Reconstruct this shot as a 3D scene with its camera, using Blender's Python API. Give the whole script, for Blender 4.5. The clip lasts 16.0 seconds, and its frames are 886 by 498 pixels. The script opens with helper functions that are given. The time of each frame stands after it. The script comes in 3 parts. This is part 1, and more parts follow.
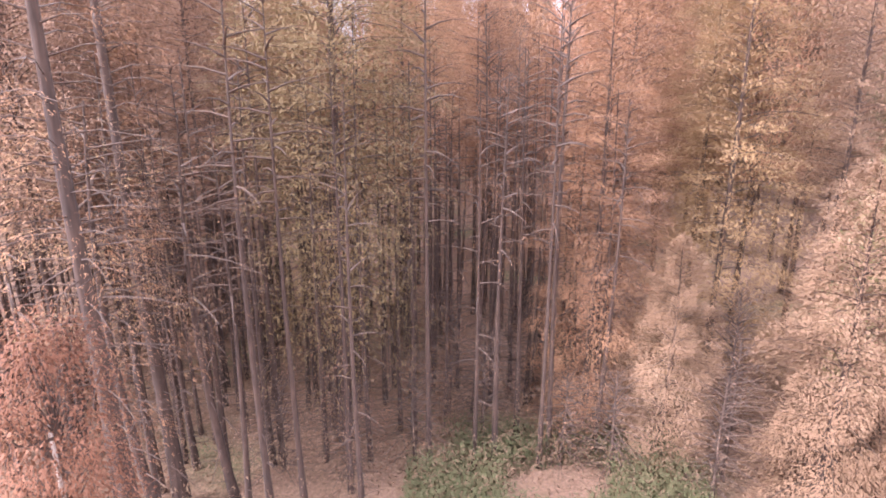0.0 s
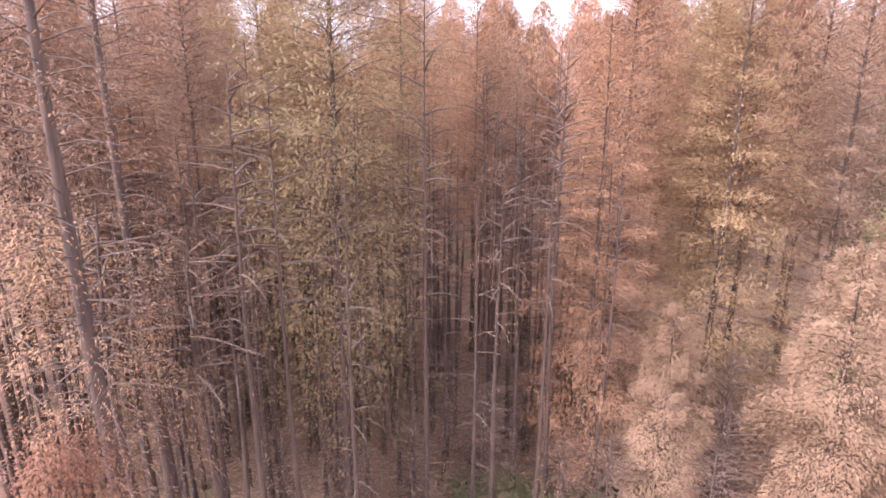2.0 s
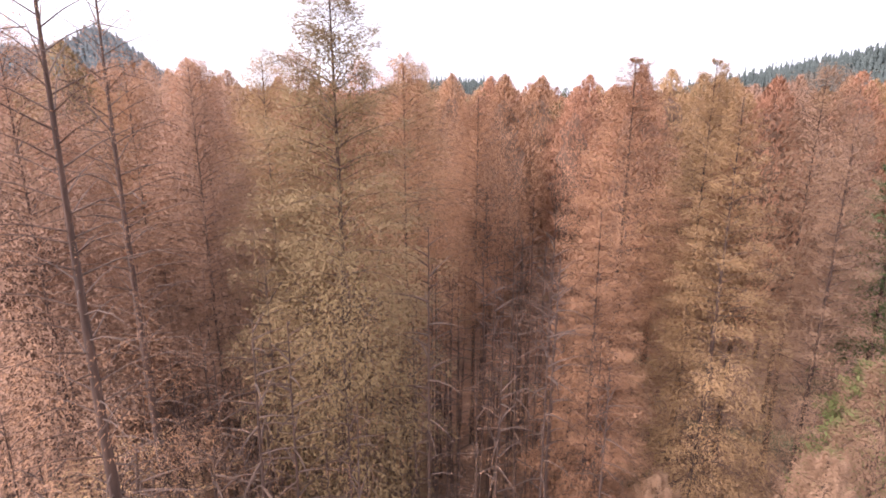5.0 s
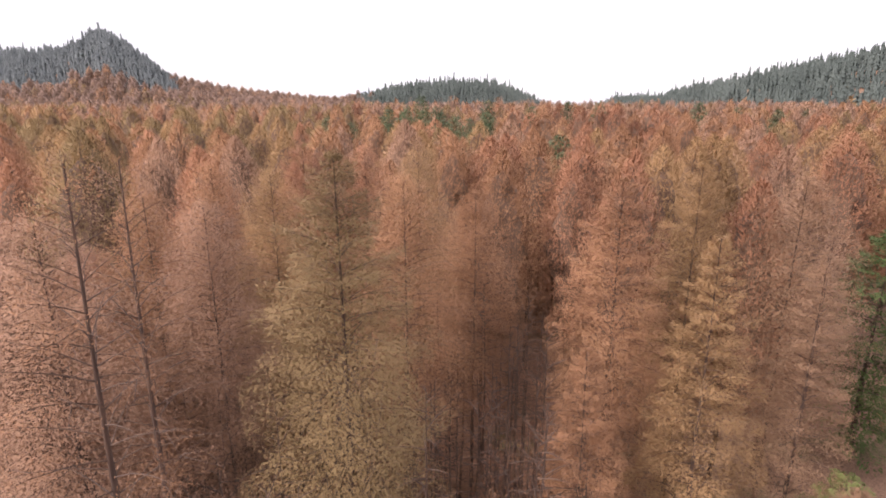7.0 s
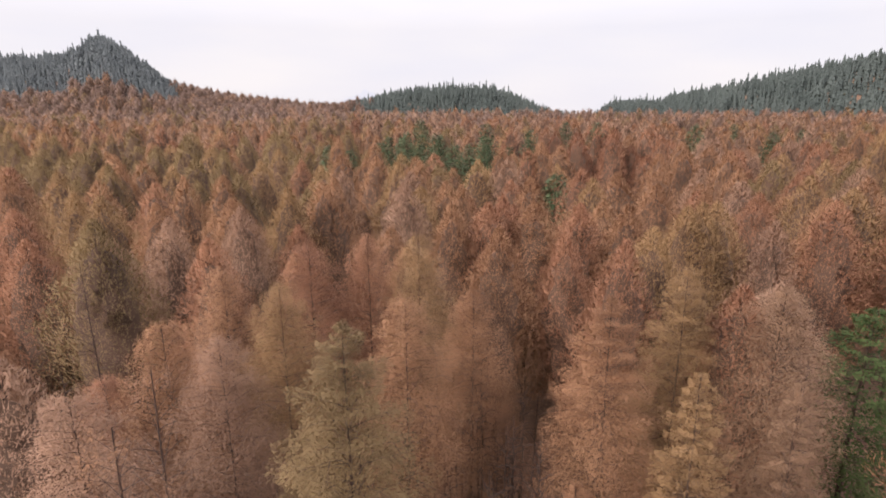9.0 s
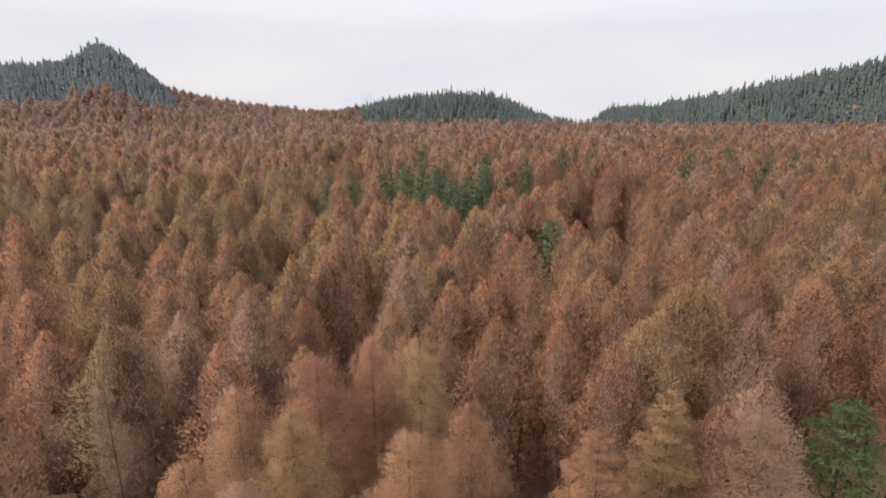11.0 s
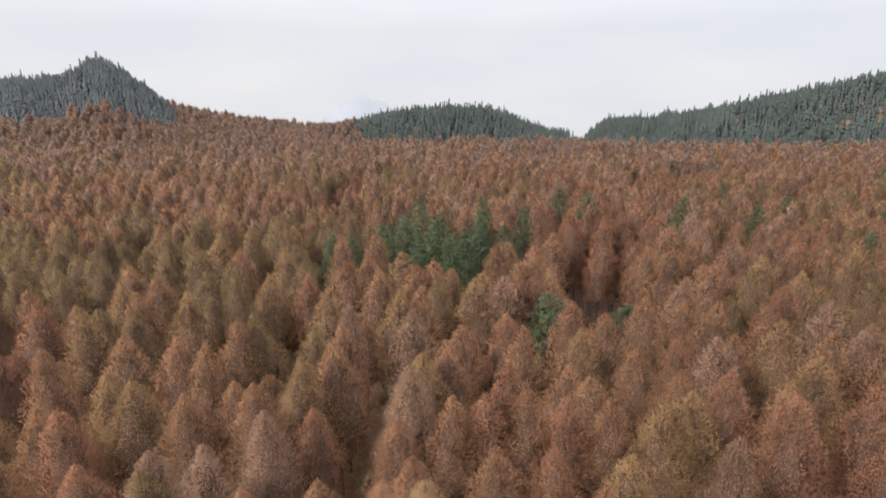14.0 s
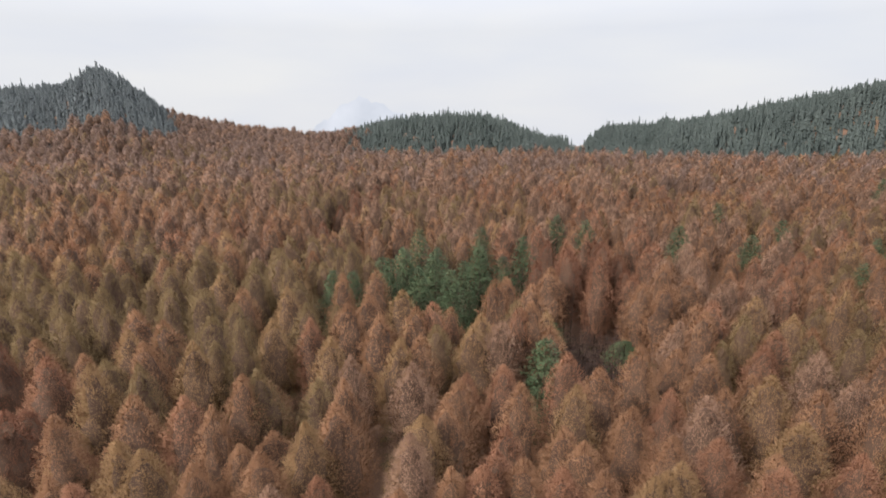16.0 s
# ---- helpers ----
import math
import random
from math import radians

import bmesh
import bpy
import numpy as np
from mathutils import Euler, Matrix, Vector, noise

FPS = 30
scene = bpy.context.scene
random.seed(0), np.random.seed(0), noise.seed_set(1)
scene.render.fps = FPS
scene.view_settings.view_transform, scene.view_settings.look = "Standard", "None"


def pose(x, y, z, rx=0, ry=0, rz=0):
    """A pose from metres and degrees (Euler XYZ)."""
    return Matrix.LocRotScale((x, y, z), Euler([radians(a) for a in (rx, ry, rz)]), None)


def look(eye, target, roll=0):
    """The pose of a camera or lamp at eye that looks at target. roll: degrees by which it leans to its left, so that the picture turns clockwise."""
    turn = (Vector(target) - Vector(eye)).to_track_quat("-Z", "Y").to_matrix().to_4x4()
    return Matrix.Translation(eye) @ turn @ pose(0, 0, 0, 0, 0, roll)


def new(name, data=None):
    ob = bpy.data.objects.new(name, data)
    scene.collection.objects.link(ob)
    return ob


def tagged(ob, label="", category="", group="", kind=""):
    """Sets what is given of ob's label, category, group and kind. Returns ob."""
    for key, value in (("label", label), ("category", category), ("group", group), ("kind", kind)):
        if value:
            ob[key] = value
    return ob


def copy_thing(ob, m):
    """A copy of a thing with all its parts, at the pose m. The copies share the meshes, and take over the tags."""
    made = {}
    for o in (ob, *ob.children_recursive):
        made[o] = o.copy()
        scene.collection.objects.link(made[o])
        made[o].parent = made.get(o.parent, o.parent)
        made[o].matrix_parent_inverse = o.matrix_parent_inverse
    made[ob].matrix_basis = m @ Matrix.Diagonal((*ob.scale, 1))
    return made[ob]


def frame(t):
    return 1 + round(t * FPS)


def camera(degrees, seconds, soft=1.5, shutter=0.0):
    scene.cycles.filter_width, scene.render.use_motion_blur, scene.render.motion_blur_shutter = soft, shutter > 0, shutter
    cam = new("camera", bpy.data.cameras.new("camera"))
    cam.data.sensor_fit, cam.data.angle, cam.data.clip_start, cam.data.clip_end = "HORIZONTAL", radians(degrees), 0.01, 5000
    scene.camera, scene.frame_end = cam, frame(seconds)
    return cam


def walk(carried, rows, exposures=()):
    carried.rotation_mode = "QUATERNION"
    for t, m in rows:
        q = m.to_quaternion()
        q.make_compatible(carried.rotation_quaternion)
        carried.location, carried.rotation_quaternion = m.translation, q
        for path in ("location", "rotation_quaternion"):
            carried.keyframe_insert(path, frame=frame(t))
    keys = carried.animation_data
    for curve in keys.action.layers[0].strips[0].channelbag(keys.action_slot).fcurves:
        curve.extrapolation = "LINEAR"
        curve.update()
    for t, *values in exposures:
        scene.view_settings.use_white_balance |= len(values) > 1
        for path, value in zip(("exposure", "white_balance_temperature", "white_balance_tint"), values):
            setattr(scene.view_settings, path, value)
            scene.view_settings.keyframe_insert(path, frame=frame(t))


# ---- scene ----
cam = camera(78.7, 16.0, soft=1.8)
METRES, EYE, TILT, LEAN, TURN = 40.0, 10.0, -14.8, 0.0, 0.0
ROWS = [
    (0.0, 0.0, 0.0, 0.0, 0.0, -0.0, -0.0),
    (0.5, 0.0009, -0.0021, 0.0073, 0.12, 0.1, -0.02),
    (1.0, 0.001, -0.0051, 0.0189, 0.07, 0.16, -0.05),
    (1.5, 0.0005, -0.0072, 0.0297, -0.04, 0.22, -0.08),
    (2.0, 0.0001, -0.0106, 0.0449, -0.14, 0.27, -0.09),
    (2.5, -0.0004, -0.0141, 0.0597, -0.17, 0.31, -0.07),
    (3.0, -0.0009, -0.0187, 0.0796, -0.17, 0.32, -0.08),
    (3.5, -0.0014, -0.0226, 0.098, -0.22, 0.4, -0.11),
    (4.0, -0.0024, -0.0276, 0.1231, -0.3, 0.4, -0.17),
    (6.5, 0.003, -0.0657, 0.2552, 0.48, -0.32, 0.01),
    (7.0, 0.0043, -0.0732, 0.2848, 0.4, -0.34, 0.01),
    (7.5, 0.0059, -0.0803, 0.3109, 0.38, -0.32, 0.04),
    (8.0, 0.0061, -0.0881, 0.3404, 0.4, -0.32, 0.08),
    (8.5, 0.0055, -0.0964, 0.3708, 0.37, -0.32, 0.09),
    (9.0, 0.0048, -0.1057, 0.4053, 0.34, -0.35, 0.12),
    (9.5, 0.0048, -0.1152, 0.4412, 0.29, -0.36, 0.12),
    (10.0, 0.006, -0.1255, 0.4783, 0.27, -0.4, 0.15),
    (12.5, -0.0035, -0.1831, 0.6812, 0.03, -0.35, 0.26),
    (13.0, -0.0052, -0.193, 0.723, -0.01, -0.35, 0.28),
    (13.5, -0.0048, -0.2031, 0.7622, -0.02, -0.33, 0.31),
    (14.0, -0.0047, -0.2136, 0.8014, -0.06, -0.3, 0.34),
    (14.5, -0.0041, -0.224, 0.8408, -0.08, -0.3, 0.38),
    (15.0, -0.0028, -0.2348, 0.8819, -0.1, -0.28, 0.41),
    (15.5, -0.0018, -0.2455, 0.9239, -0.12, -0.25, 0.42),
    (16.0, -0.0018, -0.2552, 0.9659, -0.12, -0.23, 0.44),
]
EXPOSURES = [
    (0.0, 2.60, 5620, 23),
    (4.2, 1.92, 5930, 25),
    (7.0, 1.25, 6600, 22),
    (10.0, 0.77, 6500, 16),
    (12.5, 0.72, 6400, 12),
    (16.0, 0.72, 6350, 11),
]
walk(cam, [(t, pose(0, 0, EYE, TILT, LEAN, TURN) @ pose(METRES * x, METRES * y, METRES * z, 90 + pitch, roll, yaw)) for t, x, y, z, yaw, pitch, roll in ROWS], EXPOSURES)

# ---- sky and sun: overcast, brighter overhead than at the horizon ----
SUN_ELEVATION, SUN_AZIMUTH = radians(40), radians(240)


def make_world():
    world = bpy.data.worlds.new("overcast_sky")
    world.use_nodes = True
    scene.world = world
    nt = world.node_tree
    nt.nodes.clear()
    n, l = nt.nodes.new, nt.links.new
    out = n("ShaderNodeOutputWorld")
    sky = n("ShaderNodeTexSky")
    sky.sky_type, sky.sun_disc = "NISHITA", False
    sky.sun_elevation, sky.sun_rotation = SUN_ELEVATION, SUN_AZIMUTH
    bg_sky = n("ShaderNodeBackground")
    bg_sky.inputs["Strength"].default_value = 0.06
    l(sky.outputs[0], bg_sky.inputs["Color"])
    geo = n("ShaderNodeTexCoord")
    sep = n("ShaderNodeSeparateXYZ")
    l(geo.outputs["Generated"], sep.inputs[0])
    # luminance of an overcast sky: (1 + 2 sin(elevation)) / 3 of the zenith's
    lum = n("ShaderNodeMapRange")
    lum.inputs["From Min"].default_value, lum.inputs["From Max"].default_value = 0.12, 1.0
    lum.inputs["To Min"].default_value, lum.inputs["To Max"].default_value = 0.53, 1.75
    l(sep.outputs["Z"], lum.inputs["Value"])
    stretch = n("ShaderNodeMapping")
    stretch.inputs["Scale"].default_value = (1.6, 1.6, 7.0)
    l(geo.outputs["Generated"], stretch.inputs["Vector"])
    clouds = n("ShaderNodeTexNoise")
    clouds.inputs["Scale"].default_value, clouds.inputs["Detail"].default_value = 1.7, 5.0
    l(stretch.outputs[0], clouds.inputs["Vector"])
    tone = n("ShaderNodeValToRGB")
    tone.color_ramp.elements[0].position, tone.color_ramp.elements[0].color = 0.3, (0.90, 0.92, 0.975, 1)
    tone.color_ramp.elements[1].position, tone.color_ramp.elements[1].color = 0.72, (1.0, 0.995, 0.985, 1)
    l(clouds.outputs["Fac"], tone.inputs["Fac"])
    bg = n("ShaderNodeBackground")
    l(tone.outputs["Color"], bg.inputs["Color"])
    l(lum.outputs[0], bg.inputs["Strength"])
    mix = n("ShaderNodeMixShader")
    mix.inputs[0].default_value = 0.94
    l(bg_sky.outputs[0], mix.inputs[1])
    l(bg.outputs[0], mix.inputs[2])
    l(mix.outputs[0], out.inputs["Surface"])


make_world()
sun_data = bpy.data.lights.new("sun", "SUN")
sun_data.energy, sun_data.angle, sun_data.color = 2.9, radians(20), (1.0, 0.95, 0.88)
sun = new("sun", sun_data)
sun.matrix_world = look((60 * math.sin(SUN_AZIMUTH), 60 * math.cos(SUN_AZIMUTH), 60 * math.tan(SUN_ELEVATION)), (0, 0, 0))


# ---- materials ----
def base_material(name):
    m = bpy.data.materials.new(name)
    m.use_nodes = True
    nt = m.node_tree
    return m, nt, nt.nodes["Principled BSDF"], nt.nodes["Material Output"]


def noise_node(nt, scale, detail=3.0, vector=None):
    t = nt.nodes.new("ShaderNodeTexNoise")
    t.inputs["Scale"].default_value, t.inputs["Detail"].default_value = scale, detail
    if vector is not None:
        nt.links.new(vector, t.inputs["Vector"])
    return t


def ramp_node(nt, stops, fac):
    r = nt.nodes.new("ShaderNodeValToRGB")
    els = r.color_ramp.elements
    while len(els) < len(stops):
        els.new(0.5)
    for e, (p, c) in zip(els, stops):
        e.position, e.color = p, (*c, 1)
    nt.links.new(fac, r.inputs["Fac"])
    return r


def mix_colour(nt, fac, a, b, blend="MIX"):
    x = nt.nodes.new("ShaderNodeMix")
    x.data_type, x.blend_type = "RGBA", blend
    for sock, v in ((x.inputs[0], fac), (x.inputs[6], a), (x.inputs[7], b)):
        if isinstance(v, (int, float)):
            sock.default_value = v
        elif isinstance(v, tuple):
            sock.default_value = (*v, 1)
        else:
            nt.links.new(v, sock)
    return x.outputs[2]


def foliage_material(name, dark, mid, light, through_light=0.30, patch=0.22):
    """Leaf spray: hue drifts from tree to tree, from bough to bough and leaf to leaf."""
    m, nt, p, out = base_material(name)
    geo = nt.nodes.new("ShaderNodeNewGeometry")
    tree = noise_node(nt, patch, 2.0, geo.outputs["Position"])
    bough = noise_node(nt, 1.6, 3.0, geo.outputs["Position"])
    add = nt.nodes.new("ShaderNodeMath")
    add.operation = "MULTIPLY_ADD"
    add.inputs[1].default_value = 0.07
    nt.links.new(geo.outputs["Random Per Island"], add.inputs[0])
    calm = nt.nodes.new("ShaderNodeMath")
    calm.operation = "MULTIPLY"
    calm.inputs[1].default_value = 0.4
    nt.links.new(bough.outputs["Fac"], calm.inputs[0])
    nt.links.new(calm.outputs[0], add.inputs[2])
    half = nt.nodes.new("ShaderNodeMath")
    half.operation = "MULTIPLY_ADD"
    half.inputs[1].default_value = 1.1
    nt.links.new(tree.outputs["Fac"], half.inputs[0])
    nt.links.new(add.outputs[0], half.inputs[2])
    scale = nt.nodes.new("ShaderNodeMath")
    scale.operation = "MULTIPLY_ADD"
    scale.inputs[1].default_value, scale.inputs[2].default_value = 1.05, -0.35
    nt.links.new(half.outputs[0], scale.inputs[0])
    col = ramp_node(nt, [(0.12, dark), (0.5, mid), (0.9, light)], scale.outputs[0])
    nt.links.new(col.outputs[0], p.inputs["Base Color"])
    p.inputs["Roughness"].default_value = 0.75
    p.inputs["Specular IOR Level"].default_value = 0.25
    tr = nt.nodes.new("ShaderNodeBsdfTranslucent")
    nt.links.new(col.outputs[0], tr.inputs["Color"])
    mx = nt.nodes.new("ShaderNodeMixShader")
    mx.inputs[0].default_value = through_light
    nt.links.new(p.outputs[0], mx.inputs[1])
    nt.links.new(tr.outputs[0], mx.inputs[2])
    nt.links.new(mx.outputs[0], out.inputs["Surface"])
    return m


RUSSET = foliage_material("foliage_russet", (0.178, 0.088, 0.046), (0.282, 0.146, 0.078), (0.365, 0.202, 0.111))
GOLD = foliage_material("foliage_gold", (0.186, 0.108, 0.050), (0.290, 0.173, 0.083), (0.378, 0.237, 0.120))
OLIVE = foliage_material("foliage_olive", (0.126, 0.083, 0.039), (0.202, 0.134, 0.064), (0.268, 0.184, 0.092))
RUST = foliage_material("foliage_rust", (0.185, 0.083, 0.047), (0.285, 0.136, 0.078), (0.365, 0.187, 0.108))
TAN = foliage_material("foliage_tan", (0.165, 0.095, 0.056), (0.242, 0.143, 0.085), (0.318, 0.196, 0.120))
CRIMSON = foliage_material("foliage_dull_crimson", (0.11, 0.046, 0.027), (0.185, 0.082, 0.047), (0.26, 0.122, 0.072))
DRY = foliage_material("dry_fern_brown", (0.095, 0.056, 0.034), (0.165, 0.100, 0.061), (0.235, 0.148, 0.093))
MOSS = foliage_material("grass_dull_green", (0.045, 0.046, 0.020), (0.085, 0.080, 0.035), (0.145, 0.120, 0.060))
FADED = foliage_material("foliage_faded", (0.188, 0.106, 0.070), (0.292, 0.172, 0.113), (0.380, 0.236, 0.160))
# the crown's inside: shade put into the brown of a closed shell
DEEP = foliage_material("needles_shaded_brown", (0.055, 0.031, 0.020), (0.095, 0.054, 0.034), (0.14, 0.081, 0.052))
GREEN = foliage_material("foliage_broadleaf_green", (0.030, 0.050, 0.015), (0.062, 0.090, 0.027), (0.125, 0.150, 0.052))
FIR = foliage_material("foliage_fir", (0.036, 0.053, 0.024), (0.070, 0.096, 0.045), (0.112, 0.143, 0.072), 0.2)
# far firs: distance haze painted in as a light blue-grey
HILL_FIR = foliage_material("foliage_haze_grey_fir", (0.070, 0.080, 0.083), (0.094, 0.106, 0.108), (0.120, 0.134, 0.134), 0.15, 0.05)
# mauve-brown with distance haze put into the base colour
MAUVE = foliage_material("foliage_haze_mauve_brown", (0.150, 0.098, 0.079), (0.222, 0.148, 0.118), (0.285, 0.197, 0.158))
# nearer hills: green greyed a little, weaker painted haze
HILL_GREEN = foliage_material("foliage_hazed_hill_green", (0.046, 0.058, 0.052), (0.066, 0.080, 0.072), (0.090, 0.106, 0.094), 0.15, 0.05)
LIME = foliage_material("foliage_yellow_green", (0.075, 0.090, 0.028), (0.135, 0.150, 0.050), (0.200, 0.210, 0.085))
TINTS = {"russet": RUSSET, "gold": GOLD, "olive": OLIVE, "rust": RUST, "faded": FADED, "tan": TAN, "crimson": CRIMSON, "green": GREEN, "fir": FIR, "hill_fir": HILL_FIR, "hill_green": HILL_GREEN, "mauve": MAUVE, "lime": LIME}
TINT_NAMES = list(TINTS)


def bark_material(name, dark, light):
    m, nt, p, out = base_material(name)
    tc = nt.nodes.new("ShaderNodeTexCoord")
    mp = nt.nodes.new("ShaderNodeMapping")
    mp.inputs["Scale"].default_value = (9, 9, 0.9)
    nt.links.new(tc.outputs["Object"], mp.inputs["Vector"])
    strips = noise_node(nt, 2.0, 6.0, mp.outputs[0])
    patches = noise_node(nt, 0.8, 3.0, tc.outputs["Object"])
    c = ramp_node(nt, [(0.3, dark), (0.72, light)], strips.outputs["Fac"])
    c2 = ramp_node(nt, [(0.35, (0.75, 0.72, 0.7)), (0.7, (1.2, 1.2, 1.15))], patches.outputs["Fac"])
    col = mix_colour(nt, 1.0, c.outputs[0], c2.outputs[0], "MULTIPLY")
    nt.links.new(col, p.inputs["Base Color"])
    p.inputs["Roughness"].default_value = 0.9
    bump = nt.nodes.new("ShaderNodeBump")
    bump.inputs["Strength"].default_value, bump.inputs["Distance"].default_value = 0.7, 0.03
    nt.links.new(strips.outputs["Fac"], bump.inputs["Height"])
    nt.links.new(bump.outputs[0], p.inputs["Normal"])
    return m


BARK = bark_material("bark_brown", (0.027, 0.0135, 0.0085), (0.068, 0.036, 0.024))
TWIG = bark_material("twig_grey", (0.036, 0.019, 0.013), (0.095, 0.055, 0.038))
PALE_BARK = bark_material("bark_pale", (0.25, 0.19, 0.16), (0.48, 0.40, 0.35))


def ground_material():
    m, nt, p, out = base_material("leaf_litter_ground")
    geo = nt.nodes.new("ShaderNodeNewGeometry")
    fine = noise_node(nt, 9.0, 6.0, geo.outputs["Position"])
    broad = noise_node(nt, 0.18, 4.0, geo.outputs["Position"])
    litter = ramp_node(nt, [(0.25, (0.08, 0.044, 0.027)), (0.5, (0.155, 0.087, 0.054)), (0.78, (0.235, 0.14, 0.09))], fine.outputs["Fac"])
    moss = ramp_node(nt, [(0.3, (0.05, 0.065, 0.02)), (0.7, (0.13, 0.13, 0.05))], fine.outputs["Fac"])
    where = ramp_node(nt, [(0.56, (0, 0, 0)), (0.68, (0.75, 0.75, 0.75))], broad.outputs["Fac"])
    col = mix_colour(nt, where.outputs[0], litter.outputs[0], moss.outputs[0])
    nt.links.new(col, p.inputs["Base Color"])
    p.inputs["Roughness"].default_value = 0.95
    bump = nt.nodes.new("ShaderNodeBump")
    bump.inputs["Strength"].default_value, bump.inputs["Distance"].default_value = 0.8, 0.06
    nt.links.new(fine.outputs["Fac"], bump.inputs["Height"])
    nt.links.new(bump.outputs[0], p.inputs["Normal"])
    return m


GROUND = ground_material()


# ---- the lie of the land ----
def step(a, b, v):
    k = np.clip((np.asarray(v, float) - a) / (b - a), 0, 1)
    return k * k * (3 - 2 * k)


def land(x, y):
    """Height of the ground: a level plantation, ringed by low hills some 400 to 550 m off."""
    x, y = np.asarray(x, float), np.asarray(y, float)
    q = x * 500 / np.maximum(y, 250)
    plain = 2.5 * step(120, 360, y) + 0.25 * np.sin(x * 0.11 + 1) * np.cos(y * 0.09) * step(25, 60, np.hypot(x, y))
    plain = plain - 0.09 * np.maximum(0, np.hypot(x, y) - 640)
    left = 26 / (1 + np.exp((q + 254) / 9)) + 14 / (1 + np.exp((q + 205) / 22)) + 14 / (1 + np.exp((q + 105) / 18)) + 16 * np.exp(-((q + 302) / 24) ** 2)
    left = left * step(300, 490, y) * (1 - 0.8 * step(540, 1000, y))
    mid = 27.5 * np.exp(-np.abs((q + 3) / 86) ** 4) * (0.80 + 0.20 * step(-75, 5, q)) * step(395, 480, y) * (1 - step(520, 760, y))
    knoll = 15.5 * np.exp(-((q - 172) / 34) ** 6) * step(450, 555, y) * (1 - step(590, 800, y))
    right = (18 + 0.178 * (np.clip(q, 190, 520) - 204)) * step(188, 210, q) * step(340, 425, y) * (1 - 0.8 * step(450, 900, y))
    return plain + left + mid + knoll + right


def mesh_object(name, verts, faces, materials, parent=None, index=None, smooth=False, normals=None):
    me = bpy.data.meshes.new(name)
    verts = np.asarray(verts, np.float32)
    faces = np.asarray(faces, np.int32)
    k = faces.shape[1]
    me.vertices.add(len(verts))
    me.vertices.foreach_set("co", verts.ravel())
    me.loops.add(faces.size)
    me.loops.foreach_set("vertex_index", faces.ravel())
    me.polygons.add(len(faces))
    me.polygons.foreach_set("loop_start", np.arange(0, faces.size, k, dtype=np.int32))
    for m in materials:
        me.materials.append(m)
    if index is not None:
        me.polygons.foreach_set("material_index", np.asarray(index, np.int32))
    if smooth:
        me.polygons.foreach_set("use_smooth", np.ones(len(faces), bool))
    if normals is not None:
        me.attributes.new("custom_normal", "FLOAT_VECTOR", "POINT").data.foreach_set("vector", np.asarray(normals, np.float32).ravel())
    me.update()
    ob = new(name, me)
    ob.parent = parent
    return ob


def make_ground():
    near = np.arange(-60, 61, 3.0)
    far = np.array([70, 85, 100, 120, 140, 160, 180, 200, 220, 240, 260, 280, 300, 320, 340, 360, 380, 400, 450, 520, 650, 900, 1400, 2200, 3200, 4500.0])
    xs = np.concatenate([-far[::-1], near, far])
    ys = np.concatenate([-far[::-1], np.arange(-60, 61, 3.0), np.arange(70, 700, 12.0), [720, 760, 820, 900, 1000, 1200, 1600, 2200, 3200, 4600]])
    gx, gy = np.meshgrid(xs, ys)
    gz = land(gx, gy)
    w = len(xs)
    a = (np.arange(len(ys) - 1)[:, None] * w + np.arange(w - 1)[None, :]).ravel()
    faces = np.stack([a, a + 1, a + w + 1, a + w], 1)
    ob = mesh_object("ground", np.stack([gx.ravel(), gy.ravel(), gz.ravel()], 1), faces, [GROUND], smooth=True)
    tagged(ob, "brown forest floor of fallen needles and patchy moss", "ground", kind="structure")


make_ground()


# ---- trees ----
def unit(v):
    return v / np.maximum(np.linalg.norm(v, axis=-1, keepdims=True), 1e-9)


def tube(points, radii, sides):
    """A tapered tube along points, as verts and quads."""
    points, radii = np.asarray(points, float), np.asarray(radii, float)
    d = unit(np.gradient(points, axis=0))
    ref = np.where(np.abs(d[:, 2:3]) > 0.9, np.array([[1.0, 0, 0]]), np.array([[0, 0, 1.0]]))
    u = unit(np.cross(d, ref))
    v = np.cross(d, u)
    ang = np.arange(sides) * 2 * math.pi / sides
    ring = points[:, None] + radii[:, None, None] * (np.cos(ang)[None, :, None] * u[:, None] + np.sin(ang)[None, :, None] * v[:, None])
    n = len(points)
    i = np.arange(n - 1)[:, None] * sides
    j = np.arange(sides)[None, :]
    k = (j + 1) % sides
    faces = np.stack([i + j, i + k, i + sides + k, i + sides + j], -1).reshape(-1, 4)
    return ring.reshape(-1, 3), faces


def gather(pieces):
    vs, fs, at = [], [], 0
    for v, f in pieces:
        vs.append(v)
        fs.append(f + at)
        at += len(v)
    return np.concatenate(vs), np.concatenate(fs)


